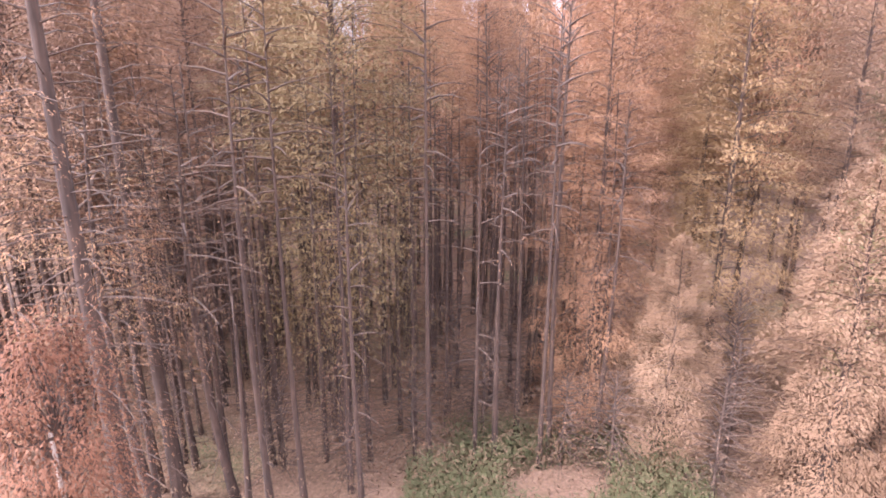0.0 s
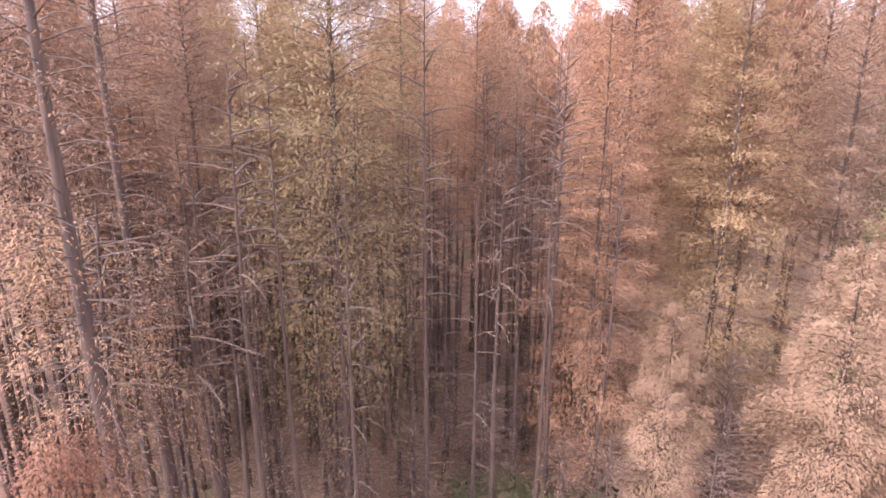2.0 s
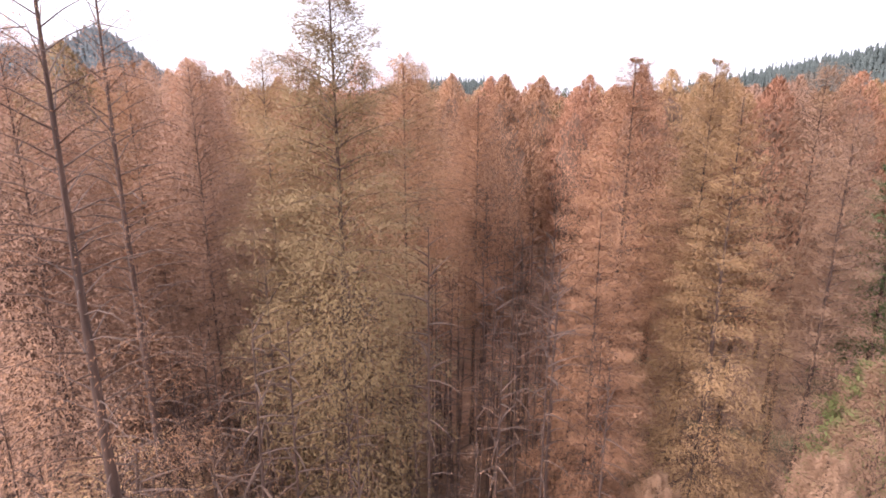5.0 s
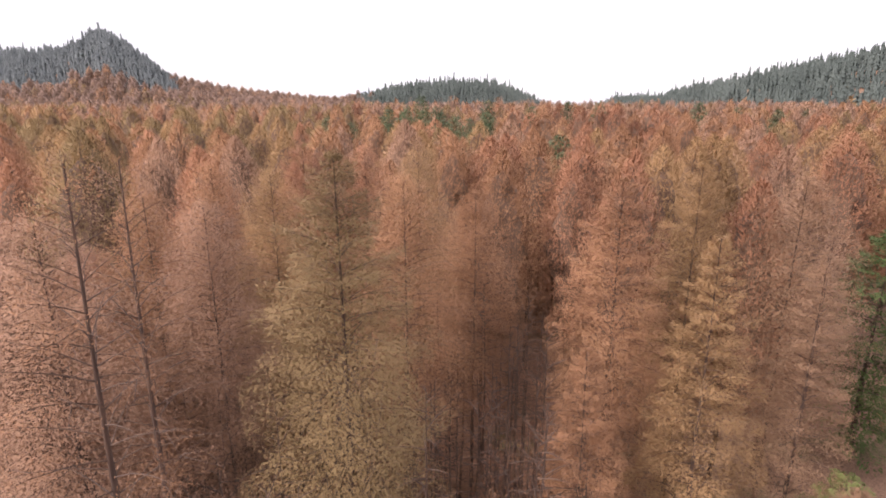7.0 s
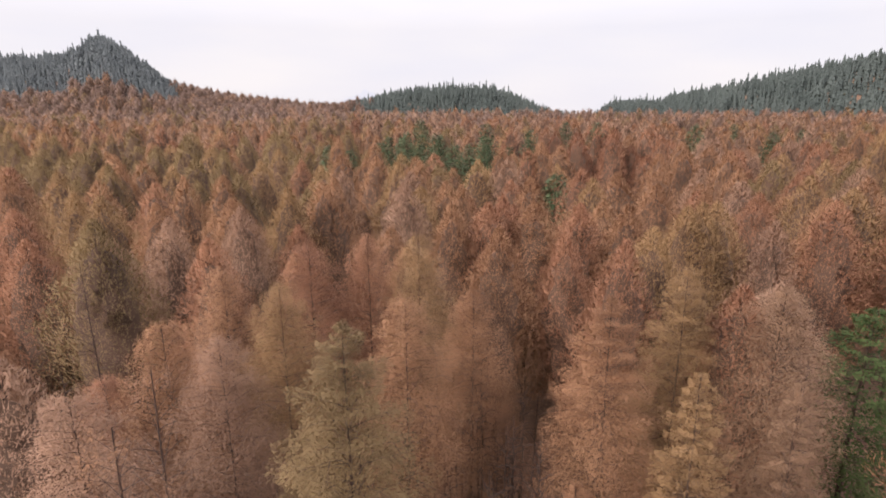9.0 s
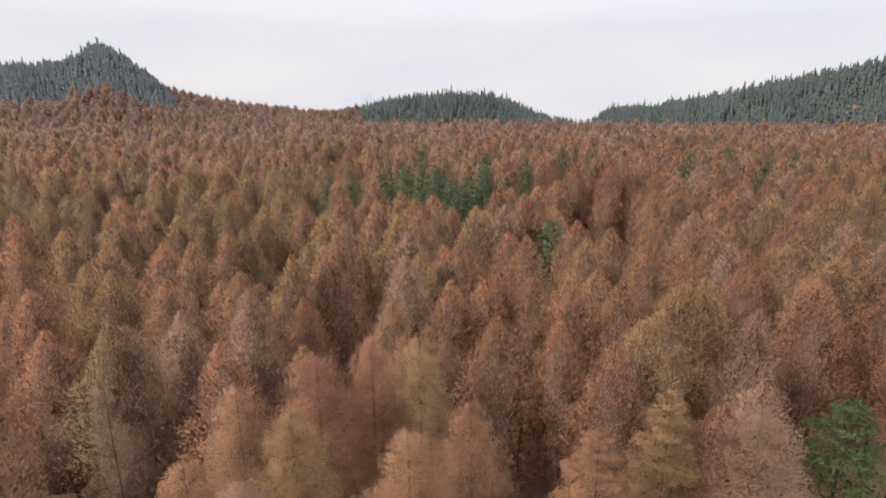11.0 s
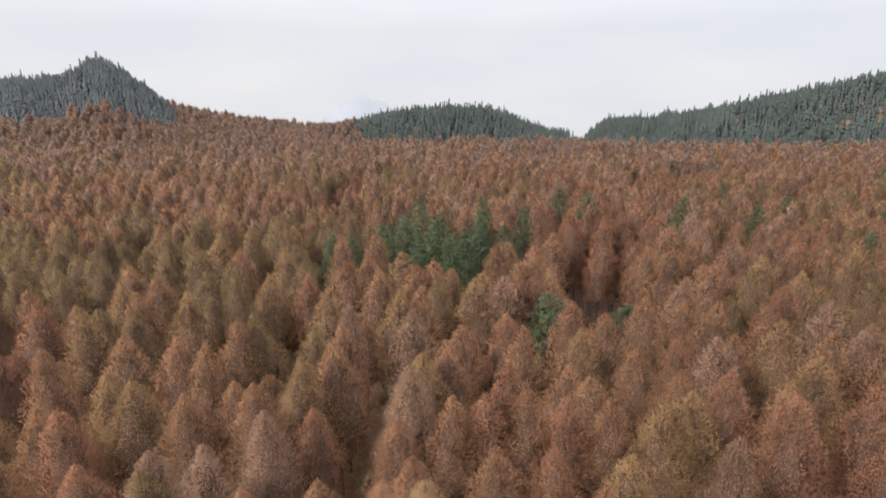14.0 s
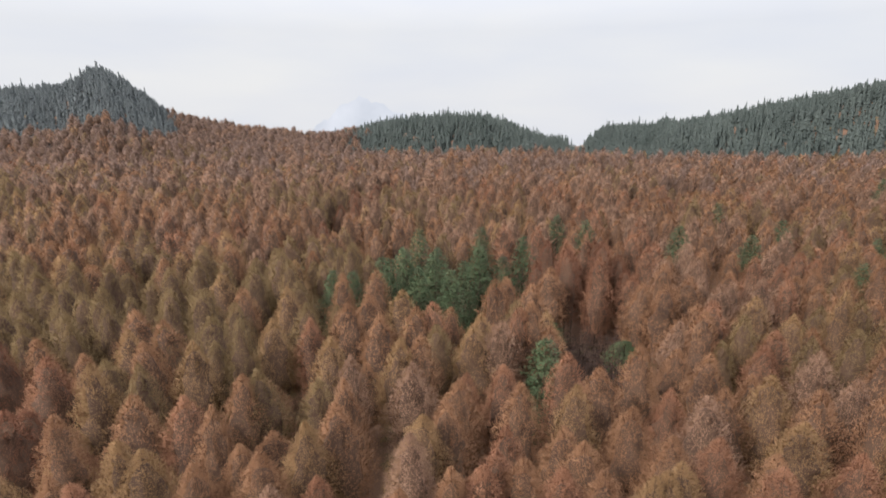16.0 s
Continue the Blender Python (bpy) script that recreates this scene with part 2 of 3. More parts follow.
def leaves(rng, place, along, length, width, droop, facing=None, rough=1.0):
    """A narrow, pointed spray of needles at each place, laid out along a direction, its tip hanging. Gives verts, faces, normals."""
    n = len(place)
    d = unit(along + rng.normal(0, 0.35, (n, 3)))
    side = unit(np.cross(d, np.array([0, 0, 1.0]) + rng.normal(0, 0.45, (n, 3))))
    L = (length * rng.uniform(0.6, 1.4, n))[:, None]
    W = (width * rng.uniform(0.6, 1.4, n))[:, None]
    tip = place + d * L
    tip[:, 2] -= (L[:, 0] * droop * rng.uniform(0.2, 1.4, n))
    a, b = place - side * W, place + side * W
    if facing is None:
        facing = np.tile(np.array([[0, 0, 1.0]]), (n, 1))
    flat = np.cross(b - a, tip - a)
    turn = (np.sum(flat * facing, 1) < 0)[:, None]
    a, b = np.where(turn, b, a), np.where(turn, a, b)
    v = np.stack([a, b, tip], 1).reshape(-1, 3)
    nrm = unit(facing + rough * (rng.normal(0, 0.14, (n, 3)) + unit(np.where(turn, -flat, flat)) * 0.16))
    return v, np.arange(3 * n).reshape(-1, 3), np.repeat(nrm, 3, axis=0)


def profile(u, shoulder, tip=0.70):
    """Crown radius from the tip (u = 0) down: a cone with a rounded top that fills out at the shoulder."""
    k = np.minimum(1.0, (np.asarray(u) + 0.006) / shoulder) ** tip
    return k * (1 - 0.12 * np.maximum(0, np.asarray(u) - 0.6) / 0.4)


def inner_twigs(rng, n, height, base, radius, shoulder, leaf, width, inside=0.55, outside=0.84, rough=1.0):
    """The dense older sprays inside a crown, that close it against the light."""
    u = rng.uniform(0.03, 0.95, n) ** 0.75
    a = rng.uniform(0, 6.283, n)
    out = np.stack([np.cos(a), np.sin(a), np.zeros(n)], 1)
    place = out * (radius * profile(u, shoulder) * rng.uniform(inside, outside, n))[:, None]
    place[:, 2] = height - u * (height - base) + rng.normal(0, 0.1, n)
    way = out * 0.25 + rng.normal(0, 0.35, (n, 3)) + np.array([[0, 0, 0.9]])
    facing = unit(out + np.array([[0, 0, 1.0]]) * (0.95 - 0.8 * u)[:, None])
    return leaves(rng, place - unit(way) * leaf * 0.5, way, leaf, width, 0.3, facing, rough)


def merge(a, b):
    return np.concatenate([a[0], b[0]]), np.concatenate([a[1], b[1] + len(a[0])]), np.concatenate([a[2], b[2]])


def plume_tree(seed, height, radius, crown, hull, depth, sprays, fine, sides=5, shoulder=0.62, tip=0.58, stem=0.15, bare=0, limbs=0, lean=0.25, rough=0.5):
    """A full-crowned conifer: a straight stem, a shell for the inner twigs coloured dark as shade, and sprays that rise
    over it.
    hull: sides and rings of the dark shell; sprays and fine: how many, how long and how wide."""
    rng = np.random.default_rng(seed)
    base = height * crown
    zs = np.linspace(-0.3, height, 7)
    bend = rng.normal(0, lean, 2)
    px, py = bend[0] * (zs / height) ** 2, bend[1] * (zs / height) ** 2
    turns = rng.uniform(0, 6.28, 4)
    up = np.array([[0, 0, 1.0]])

    def axis(z):
        return np.stack([np.interp(z, zs, px), np.interp(z, zs, py), z], -1)

    def bunch(a, u):
        # boughs stand out in uneven bunches, with hollows between them
        return 0.09 * np.sin(2 * a + turns[0] + u * 9) + 0.10 * np.sin(3 * a + turns[1] - u * 17) + 0.09 * np.sin(5 * a + turns[2] + u * 29) + 0.07 * np.sin(u * 41 + turns[3] + a)

    def facing(out, u):
        return unit(out * (0.42 + 0.5 * u)[:, None] + up * (1.0 - 0.62 * u)[:, None])

    def spray(count, length, width, inside, outside):
        u = ((np.arange(count) + rng.uniform(0, 1, count)) / count) ** 0.75
        a = rng.uniform(0, 6.283, count)
        out = np.stack([np.cos(a), np.sin(a), np.zeros(count)], 1)
        steep = 1.32 - 0.45 * u + rng.normal(0, 0.2, count)
        way = out * np.cos(steep)[:, None] + up * np.sin(steep)[:, None]
        reach = radius * profile(u, shoulder, tip) * (rng.uniform(inside, outside, count) + 0.16 * (rng.random(count) < 0.1) + bunch(a, u))
        place = axis(height - u * (height - base)) + out * reach[:, None]
        return leaves(rng, place - unit(way) * length * 0.45, way, length, width, 0.15, facing(out, u), rough)

    trunk = tube(axis(zs), stem * np.clip(1 - zs / height, 0.02, 1) ** 0.85 + 0.012, sides) if sides else None
    m, rings = hull
    u = np.repeat(np.linspace(0, 1, rings) ** 1.25, m)
    a = np.tile(np.arange(m) * 6.283 / m, rings) + np.repeat(np.arange(rings) * 3.14159 / m, m) + rng.normal(0, 0.5 / m, m * rings)
    out = np.stack([np.cos(a), np.sin(a), np.zeros(m * rings)], 1)
    ends = np.where(u > 0.999, 0.35, np.where(u < 0.001, 0.12, 1.0))
    u = (1.6 + u * (height - base - 1.6)) / (height - base)
    reach = radius * profile(u, shoulder, tip) * (depth - 0.04 + bunch(a, u) + rng.normal(0, 0.02, m * rings)) * ends
    v = axis(height - u * (height - base)) + out * reach[:, None]
    k, r = np.arange(m)[None, :], np.arange(rings - 1)[:, None]
    p, q = r * m + k, r * m + (k + 1) % m
    f = np.concatenate([np.stack([p, p + m, q], -1).reshape(-1, 3), np.stack([q, p + m, q + m], -1).reshape(-1, 3)])
    inner = v, f, unit(facing(out, u) + rng.normal(0, 0.2, v.shape))
    crown_mesh = spray(*sprays, depth - 0.02, 1.04)
    if fine[0]:
        crown_mesh = merge(crown_mesh, spray(*fine, depth + 0.06, 1.10))
    wood = []
    for b in range(limbs):
        z0 = height - (height - base) * rng.uniform(0.03, 1.0)
        t = rng.uniform(0, 6.28)
        w = (height - z0) / (height - base)
        L = radius * float(profile(w, shoulder, tip)) * 0.95
        way = np.array([math.cos(t), math.sin(t), 0.75 - 0.6 * w])
        p0 = axis(z0)
        wood.append(tube([p0, p0 + way * L * 0.5, p0 + way * L], [0.022, 0.014, 0.004], 3))
    for b in range(bare):
        z0 = rng.uniform(0.08, 1.0) * base
        t = rng.uniform(0, 6.28)
        L = radius * rng.uniform(0.2, 0.6)
        way = np.array([math.cos(t), math.sin(t), rng.uniform(-0.25, 0.2)])
        p0 = axis(z0)
        wood.append(tube([p0, p0 + way * L * 0.5, p0 + way * L + np.array([0, 0, -0.1 * L])], [0.013, 0.008, 0.003], 3))
    return trunk, (gather(wood) if wood else None), crown_mesh, inner


def conifer(seed, height, radius, crown, boughs, per_bough, leaf, width, thin=0.0, sides=7, stem=0.16, bare=10, twigs=2, point=0.62, tiers=0, gap=0.0, fade=0.0, slim=1.0, core=0):
    """Trunk, branches and needle crown of a slender deciduous conifer."""
    rng = np.random.default_rng(seed)
    zs = np.linspace(-0.25, height, 9)
    bend = rng.normal(0, 0.10, 2)
    px = bend[0] * np.sin(zs / height * 3.0)
    py = bend[1] * np.sin(zs / height * 2.2)
    rad = stem * np.clip(1 - zs / height, 0.02, 1) ** 1.1 + 0.012
    rad[0] *= 1.35
    trunk = tube(np.stack([px, py, zs], 1), rad, sides)

    def axis(z):
        return np.array([np.interp(z, zs, px), np.interp(z, zs, py), z])

    base = height * crown
    wood, places, ways, faces = [], [], [], []
    turn = rng.uniform(0, 6.28)
    for b in range(boughs):
        u = ((b + rng.uniform(0.0, 1.0)) / boughs) ** 1.05
        if tiers > 0:
            u = (np.floor(u * tiers) + rng.uniform(0.0, 0.75)) / tiers
        z0 = height - u * (height - base)
        turn += 2.4 + rng.normal(0, 0.35)
        full = radius * profile(u, point, 0.60)
        L = full * rng.uniform(0.8, 1.1)
        lift = 0.75 * (1 - u) ** 1.3 + 0.12 + rng.normal(0, 0.08)
        sag = 0.2 + 0.3 * u
        out = np.array([math.cos(turn), math.sin(turn), 0])
        cross = np.array([-out[1], out[0], 0])
        s = np.linspace(0, 1, 4)
        pts = axis(z0)[None] + out[None] * (s * L)[:, None]
        pts[:, 2] += (lift * s - sag * s * s) * L
        if twigs > 1 or twigs and b % 2:
            wood.append(tube(pts, np.array([0.030, 0.020, 0.011, 0.004]) * slim * (0.4 + L / radius), 3))
        if rng.uniform() < thin:
            continue
        m = max(6, int(per_bough * (0.2 + 0.8 * full / radius) * (1 - fade * float(step(0.5, 0.9, u)))))
        q = (gap + (1.04 - gap) * rng.uniform(0.05, 1.0, m)) ** 0.7
        spread = (1.05 - q) * 0.45 + 0.16
        off = rng.uniform(-1, 1, m) * spread * L
        thick = rng.normal(0, (0.05 + 0.03 * L) if tiers else (0.12 + 0.05 * L), m)
        pos = axis(z0)[None] + out[None] * (q * L)[:, None] + cross[None] * off[:, None]
        pos[:, 2] += (lift * q - sag * q * q) * L - np.abs(off) * 0.22 + thick
        places.append(pos)
        ways.append(out[None] * 0.7 + cross[None] * np.sign(off)[:, None] * 0.6 + np.array([[0, 0, 0.55 - 0.8 * u]]))
        k = (thick / (0.12 + 0.05 * L))[:, None]
        faces.append(unit(out[None] * (0.35 + 0.55 * q)[:, None] + cross[None] * (off / L)[:, None] + np.array([[0, 0, 0.95 - 0.75 * u]]) + np.array([[0, 0, 0.16]]) * k))
        if twigs > 1 and b % 2:
            for k in range(2):
                a = s[1 + k]
                st = axis(z0) + out * a * L
                st[2] += (lift * a - sag * a * a) * L
                sgn = 1 if (k + b) % 2 else -1
                en = st + (out * 0.7 + cross * sgn * 0.7) * L * 0.42
                en[2] -= 0.08 * L
                wood.append(tube([st, (st + en) / 2, en], [0.011, 0.008, 0.003], 3))
    for b in range(bare):
        z0 = rng.uniform(0.08, 1.0) * base
        a = rng.uniform(0, 6.28)
        L = radius * rng.uniform(0.25, 0.7)
        out = np.array([math.cos(a), math.sin(a), rng.uniform(-0.25, 0.2)])
        p0 = axis(z0)
        wood.append(tube([p0, p0 + out * L * 0.5, p0 + out * L + np.array([0, 0, -0.1 * L])], [0.013, 0.008, 0.003], 3))
    n = max(6, per_bough // 4)
    tz = height - rng.uniform(-0.004, 0.09, n) * height
    places.append(np.stack([np.interp(tz, zs, px), np.interp(tz, zs, py), tz], 1) + rng.normal(0, 0.10, (n, 3)))
    ways.append(rng.normal(0, 0.5, (n, 3)) + np.array([0, 0, 0.6]))
    faces.append(unit(rng.normal(0, 0.4, (n, 3)) + np.array([0, 0, 1.0])))
    crown_mesh = leaves(rng, np.concatenate(places), np.concatenate(ways), leaf, width, 0.4, np.concatenate(faces))
    if core:
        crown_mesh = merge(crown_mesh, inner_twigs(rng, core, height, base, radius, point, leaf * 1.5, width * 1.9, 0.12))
    return trunk, (gather(wood) if wood else None), crown_mesh


def part(name, geometry, material, parent, label="", smooth=False, kind=""):
    ob = mesh_object(name, geometry[0], geometry[1], [material], parent, smooth=smooth, normals=geometry[2] if len(geometry) > 2 else None)
    return tagged(ob, label=label, kind=kind)


def tree_model(name, geometry, bark=None):
    """One tree with its parts; later trees are copies of it."""
    trunk, wood, crown, *inner = geometry
    top = new(name)
    top.empty_display_size = 0.5
    part("trunk", trunk, bark or BARK, top, smooth=True)
    if wood is not None:
        part("branching", wood, TWIG, top, kind="stuff")
    part("crown", crown, RUSSET, top, kind="stuff")
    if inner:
        part("inner_growth", inner[0], DEEP, top, "dark shell for inner twigs, crown shade put into its brown", kind="stuff")
    return top


LABELS = {
    "russet": "tall slender dawn redwood with feathery russet-brown autumn needles",
    "gold": "tall slender dawn redwood with golden-yellow autumn needles",
    "olive": "tall slender dawn redwood turning from olive green to brown",
    "rust": "tall slender dawn redwood with reddish rust-coloured needles",
    "faded": "slender dawn redwood with faded pinkish-brown thinning needles",
    "tan": "dawn redwood in pale tan autumn needles at the forest edge",
    "crimson": "slender dawn redwood with dull dark red-brown needles",
    "lime": "young evergreen with light yellow-green foliage at the forest edge",
    "green": "bushy green evergreen tree among the brown conifers",
    "fir": "dark green evergreen fir among the brown conifers",
}


def plant(model, x, y, height_scale, width_scale, tint, spin, label="", group="plantation trees"):
    m = Matrix.LocRotScale((x, y, float(land(x, y))), Euler((0, 0, spin)), (width_scale, width_scale, height_scale))
    t = copy_thing(model, m)
    for o in t.children:
        if o.name.startswith("crown"):
            o.material_slots[0].link = "OBJECT"
            o.material_slots[0].material = TINTS[tint]
    return tagged(t, label or LABELS[tint], "tree", group)


NEAR = [tree_model("dawn_redwood", conifer(s, 20, r, c, nb, pb, lf * 1.25, lf * 0.14, th, 9, st, ba, 2, pt, ti, ga, fa, sl, co)) for s, r, c, nb, pb, lf, th, st, ba, pt, ti, ga, fa, sl, co in (
    (11, 2.70, 0.16, 240, 560, 0.072, 0.00, 0.16, 10, 0.46, 34, 0.10, 0.8, 0.5, 19000),
    (12, 2.80, 0.38, 200, 440, 0.074, 0.00, 0.115, 14, 0.46, 0, 0.10, 0.3, 0.5, 14000),
    (13, 2.00, 0.18, 120, 230, 0.060, 0.25, 0.20, 14, 0.30, 0, 0.25, 0.3, 0.5, 0),
    (14, 2.60, 0.03, 190, 460, 0.082, 0.0, 0.13, 6, 0.62, -1, 0.15, 0.0, 0.6, 4000),
)]
MIDDLE = [tree_model("dawn_redwood", plume_tree(s, 20, r, c, (12, 12), dp, (8500, 0.30, 0.028), (nf, 0.19, 0.021), 6, pt, 0.76, 0.16, 12, 60, rough=0.9)) for s, r, c, dp, nf, pt in (
    (21, 3.10, 0.36, 0.48, 8000, 0.56),
    (22, 2.95, 0.38, 0.48, 9500, 0.50),
    (23, 3.30, 0.34, 0.50, 11000, 0.62),
    (24, 2.85, 0.40, 0.34, 8000, 0.52),
    (25, 3.35, 0.34, 0.50, 11000, 0.56),
)]
CANOPY = [tree_model("dawn_redwood", plume_tree(s, 20, r, 0.26, (12, 11), dp, (4600, 0.52, 0.036), (4800, 0.28, 0.031), 5, pt, 0.74, 0.16, 4, 30)) for s, r, dp, pt in (
    (91, 3.05, 0.58, 0.48),
    (92, 2.85, 0.56, 0.42),
    (93, 3.30, 0.58, 0.54),
    (94, 3.00, 0.44, 0.46),
)]
POLES = [tree_model("slender_tree", conifer(s, 16, 1.35, c, 46, n, 0.062, 0.0075, th, 6, 0.085, 16, 1, 0.3)) for s, c, n, th in ((26, 0.56, 70, 0.2), (27, 0.60, 24, 0.45), (28, 0.20, 44, 0.5), (29, 0.50, 24, 0.5))]
FIRS = [tree_model("evergreen_fir", conifer(31 + k, 18, 3.2, 0.12, 100, 46, 0.34, 0.095, 0.0, 6, 0.15, 4, 1, 0.6, 0, 0.0, 0.0, 1.0, 300)) for k in range(2)]


def broadleaf(seed, height, radius, base, clumps, per, leaf):
    """A bushy round-headed tree: forked limbs with clumps of leaves."""
    rng = np.random.default_rng(seed)
    zs = np.linspace(-0.2, height * 0.8, 6)
    trunk = tube(np.stack([0.2 * np.sin(zs * 0.5), 0.15 * np.sin(zs * 0.7 + 1), zs], 1), 0.13 * (1 - zs / height) + 0.02, 8)
    wood, places, ways, faces = [], [], [], []
    for c in range(clumps):
        u = rng.uniform(0, 1) ** 0.8
        z = height * (base + (1 - base) * u)
        r = radius * math.sqrt(max(0.05, 1 - (2 * u - 0.85) ** 2 * 0.75)) * rng.uniform(0.45, 1.05)
        a = rng.uniform(0, 6.28)
        c0 = np.array([r * math.cos(a), r * math.sin(a), z])
        st = np.array([0.0, 0.0, max(0.5, z - 0.5 * r - 0.4)])
        st[2] = min(st[2], height * 0.78)
        md = (st + c0) / 2 + rng.normal(0, 0.12, 3)
        wood.append(tube([st, md, c0], [0.035, 0.022, 0.006], 4))
        off = rng.normal(0, 1, (per, 3)) * np.array([0.42, 0.42, 0.26]) * rng.uniform(0.8, 1.3)
        places.append(c0 + off)
        ways.append(unit(off + np.array([math.cos(a), math.sin(a), 0]) * 0.4))
        faces.append(unit(off * 1.6 + np.array([math.cos(a) * 0.5, math.sin(a) * 0.5, 0.5])))
    crown = leaves(rng, np.concatenate(places), np.concatenate(ways), leaf, leaf * 0.28, 0.4, np.concatenate(faces))
    return trunk, gather(wood), crown


BROADLEAF = tree_model("evergreen_tree", conifer(41, 15, 2.5, 0.10, 150, 110, 0.17, 0.05, 0.0, 8, 0.15, 4, 1, 0.42, 15, 0.2, 0.0, 1.0, 300))
SAPLING = tree_model("broadleaf_sapling", broadleaf(42, 8, 1.6, 0.45, 70, 190, 0.085), PALE_BARK)
LOW = tree_model("dawn_redwood", conifer(15, 10, 2.05, 0.05, 110, 750, 0.095, 0.0115, 0.0, 9, 0.11, 8, 2, 0.7, 0, 0.1, 0.0, 0.8, 250))
SHRUB = tree_model("bare_shrub", conifer(43, 5, 1.3, 0.06, 90, 26, 0.06, 0.008, 0.3, 6, 0.05, 6, 2, 0.25, 0, 0.3, 0.0, 0.55), TWIG)
MODELS = {"low": LOW, "shrub": SHRUB, "n0": NEAR[0], "n1": NEAR[1], "bare": NEAR[2], "skirt": NEAR[3], "m0": MIDDLE[0], "m1": MIDDLE[1], "m2": MIDDLE[2], "m3": MIDDLE[3], "m4": MIDDLE[4], "fir0": FIRS[0], "fir1": FIRS[1], "leafy": BROADLEAF, "sapling": SAPLING, "pole": POLES[0]}

# x, y, height, width factor, model, tint: the trees along the edge of the plantation
EDGE = [
    (-6.0, 8.9, 20.8, 0.95, "bare", "russet"), (-6.7, 11.8, 20.6, 0.85, "bare", "faded"), (-3.0, 14.7, 20.3, 1.12, "n0", "olive"),
    (-1.5, 20.5, 18.9, 0.95, "n1", "russet"), (6.9, 21.0, 18.8, 1.05, "n0", "russet"), (9.1, 17.2, 17.5, 0.95, "skirt", "gold"),
    (4.5, 15.5, 14.3, 0.85, "skirt", "russet"), (9.4, 11.6, 8.8, 1.0, "low", "tan"), (25.9, 30.2, 14.6, 1.2, "leafy", "green"), (14.3, 16.4, 9.0, 0.7, "leafy", "lime"),
    (-5.7, 7.0, 6.9, 0.58, "sapling", "crimson"), (14.3, 19.5, 17.0, 0.5, "bare", "faded"), (-8.0, 18.0, 18.4, 0.9, "n1", "faded"),
    (6.3, 13.9, 6.6, 0.8, "low", "tan"), (12.4, 13.6, 10.5, 1.0, "low", "tan"), (1.5, 25.2, 17.6, 0.9, "n1", "russet"),
    (-4.5, 13.2, 3.0, 1.0, "shrub", "faded"), (-2.6, 12.9, 2.6, 1.0, "shrub", "faded"), (-0.8, 13.7, 3.4, 1.1, "shrub", "russet"), (1.2, 14.8, 3.8, 1.1, "shrub", "faded"), (3.4, 13.6, 2.8, 1.0, "shrub", "russet"),
    (4.7, 13.0, 3.2, 1.0, "shrub", "faded"), (0.2, 16.2, 4.4, 1.2, "shrub", "russet"), (2.6, 16.6, 4.0, 1.1, "shrub", "faded"), (-3.6, 15.4, 4.2, 1.2, "shrub", "russet"), (4.2, 18.6, 5.0, 1.2, "shrub", "russet"),
    (-6.6, 10.7, 10.1, 1.5, "pole", "gold"), (-5.2, 11.6, 9.4, 1.4, "pole", "tan"), (-7.9, 11.2, 9.6, 1.4, "pole", "gold"), (11.0, 9.6, 7.0, 0.95, "low", "tan"), (7.7, 12.8, 4.2, 0.9, "shrub", "faded"), (8.4, 14.4, 5.0, 1.0, "shrub", "faded"), (7.0, 11.9, 3.6, 0.9, "shrub", "faded"),
]
# the same for the trees behind them, told apart by hue
INNER = [
    (-6.9, 26.7, 19.5, 1.05, "n1", "rust"), (-1.4, 29.8, 19.3, 0.9, "n1", "gold"), (-4.3, 29.4, 19.4, 0.9, "n1", "rust"),
    (15.3, 22.6, 18.6, 1.1, "n1", "tan"), (11.4, 23.9, 19.0, 0.95, "n0", "gold"), (-7.2, 22.4, 18.9, 0.9, "n1", "gold"),
    (-10.5, 24.4, 18.9, 0.9, "n1", "russet"), (-16.5, 23.8, 19.8, 0.7, "bare", "faded"), (19.4, 39.5, 19.6, 1.0, "m2", "gold"),
    (13.1, 32.5, 19.4, 1.05, "m4", "gold"), (29.5, 39.4, 19.6, 1.1, "m0", "rust"), (3.6, 33.8, 19.2, 1.0, "m2", "russet"),
    (-10.2, 13.2, 18.8, 0.95, "n1", "faded"), (-13.6, 15.4, 19.2, 1.0, "m0", "faded"), (-10.7, 19.1, 18.5, 0.95, "n1", "russet"), (13.3, 18.1, 16.6, 0.85, "skirt", "tan"), (-12.9, 18.5, 16.5, 0.9, "n1", "rust"), (-19.7, 29.6, 20.5, 1.1, "m4", "olive"),
    (13.8, 24.2, 18.5, 0.9, "m1", "rust"), (-17.6, 33.7, 19.8, 0.9, "m3", "faded"), (-14.4, 38.2, 19.6, 1.0, "m2", "faded"), (-26.3, 32.8, 18.5, 1.0, "m4", "rust"),
]
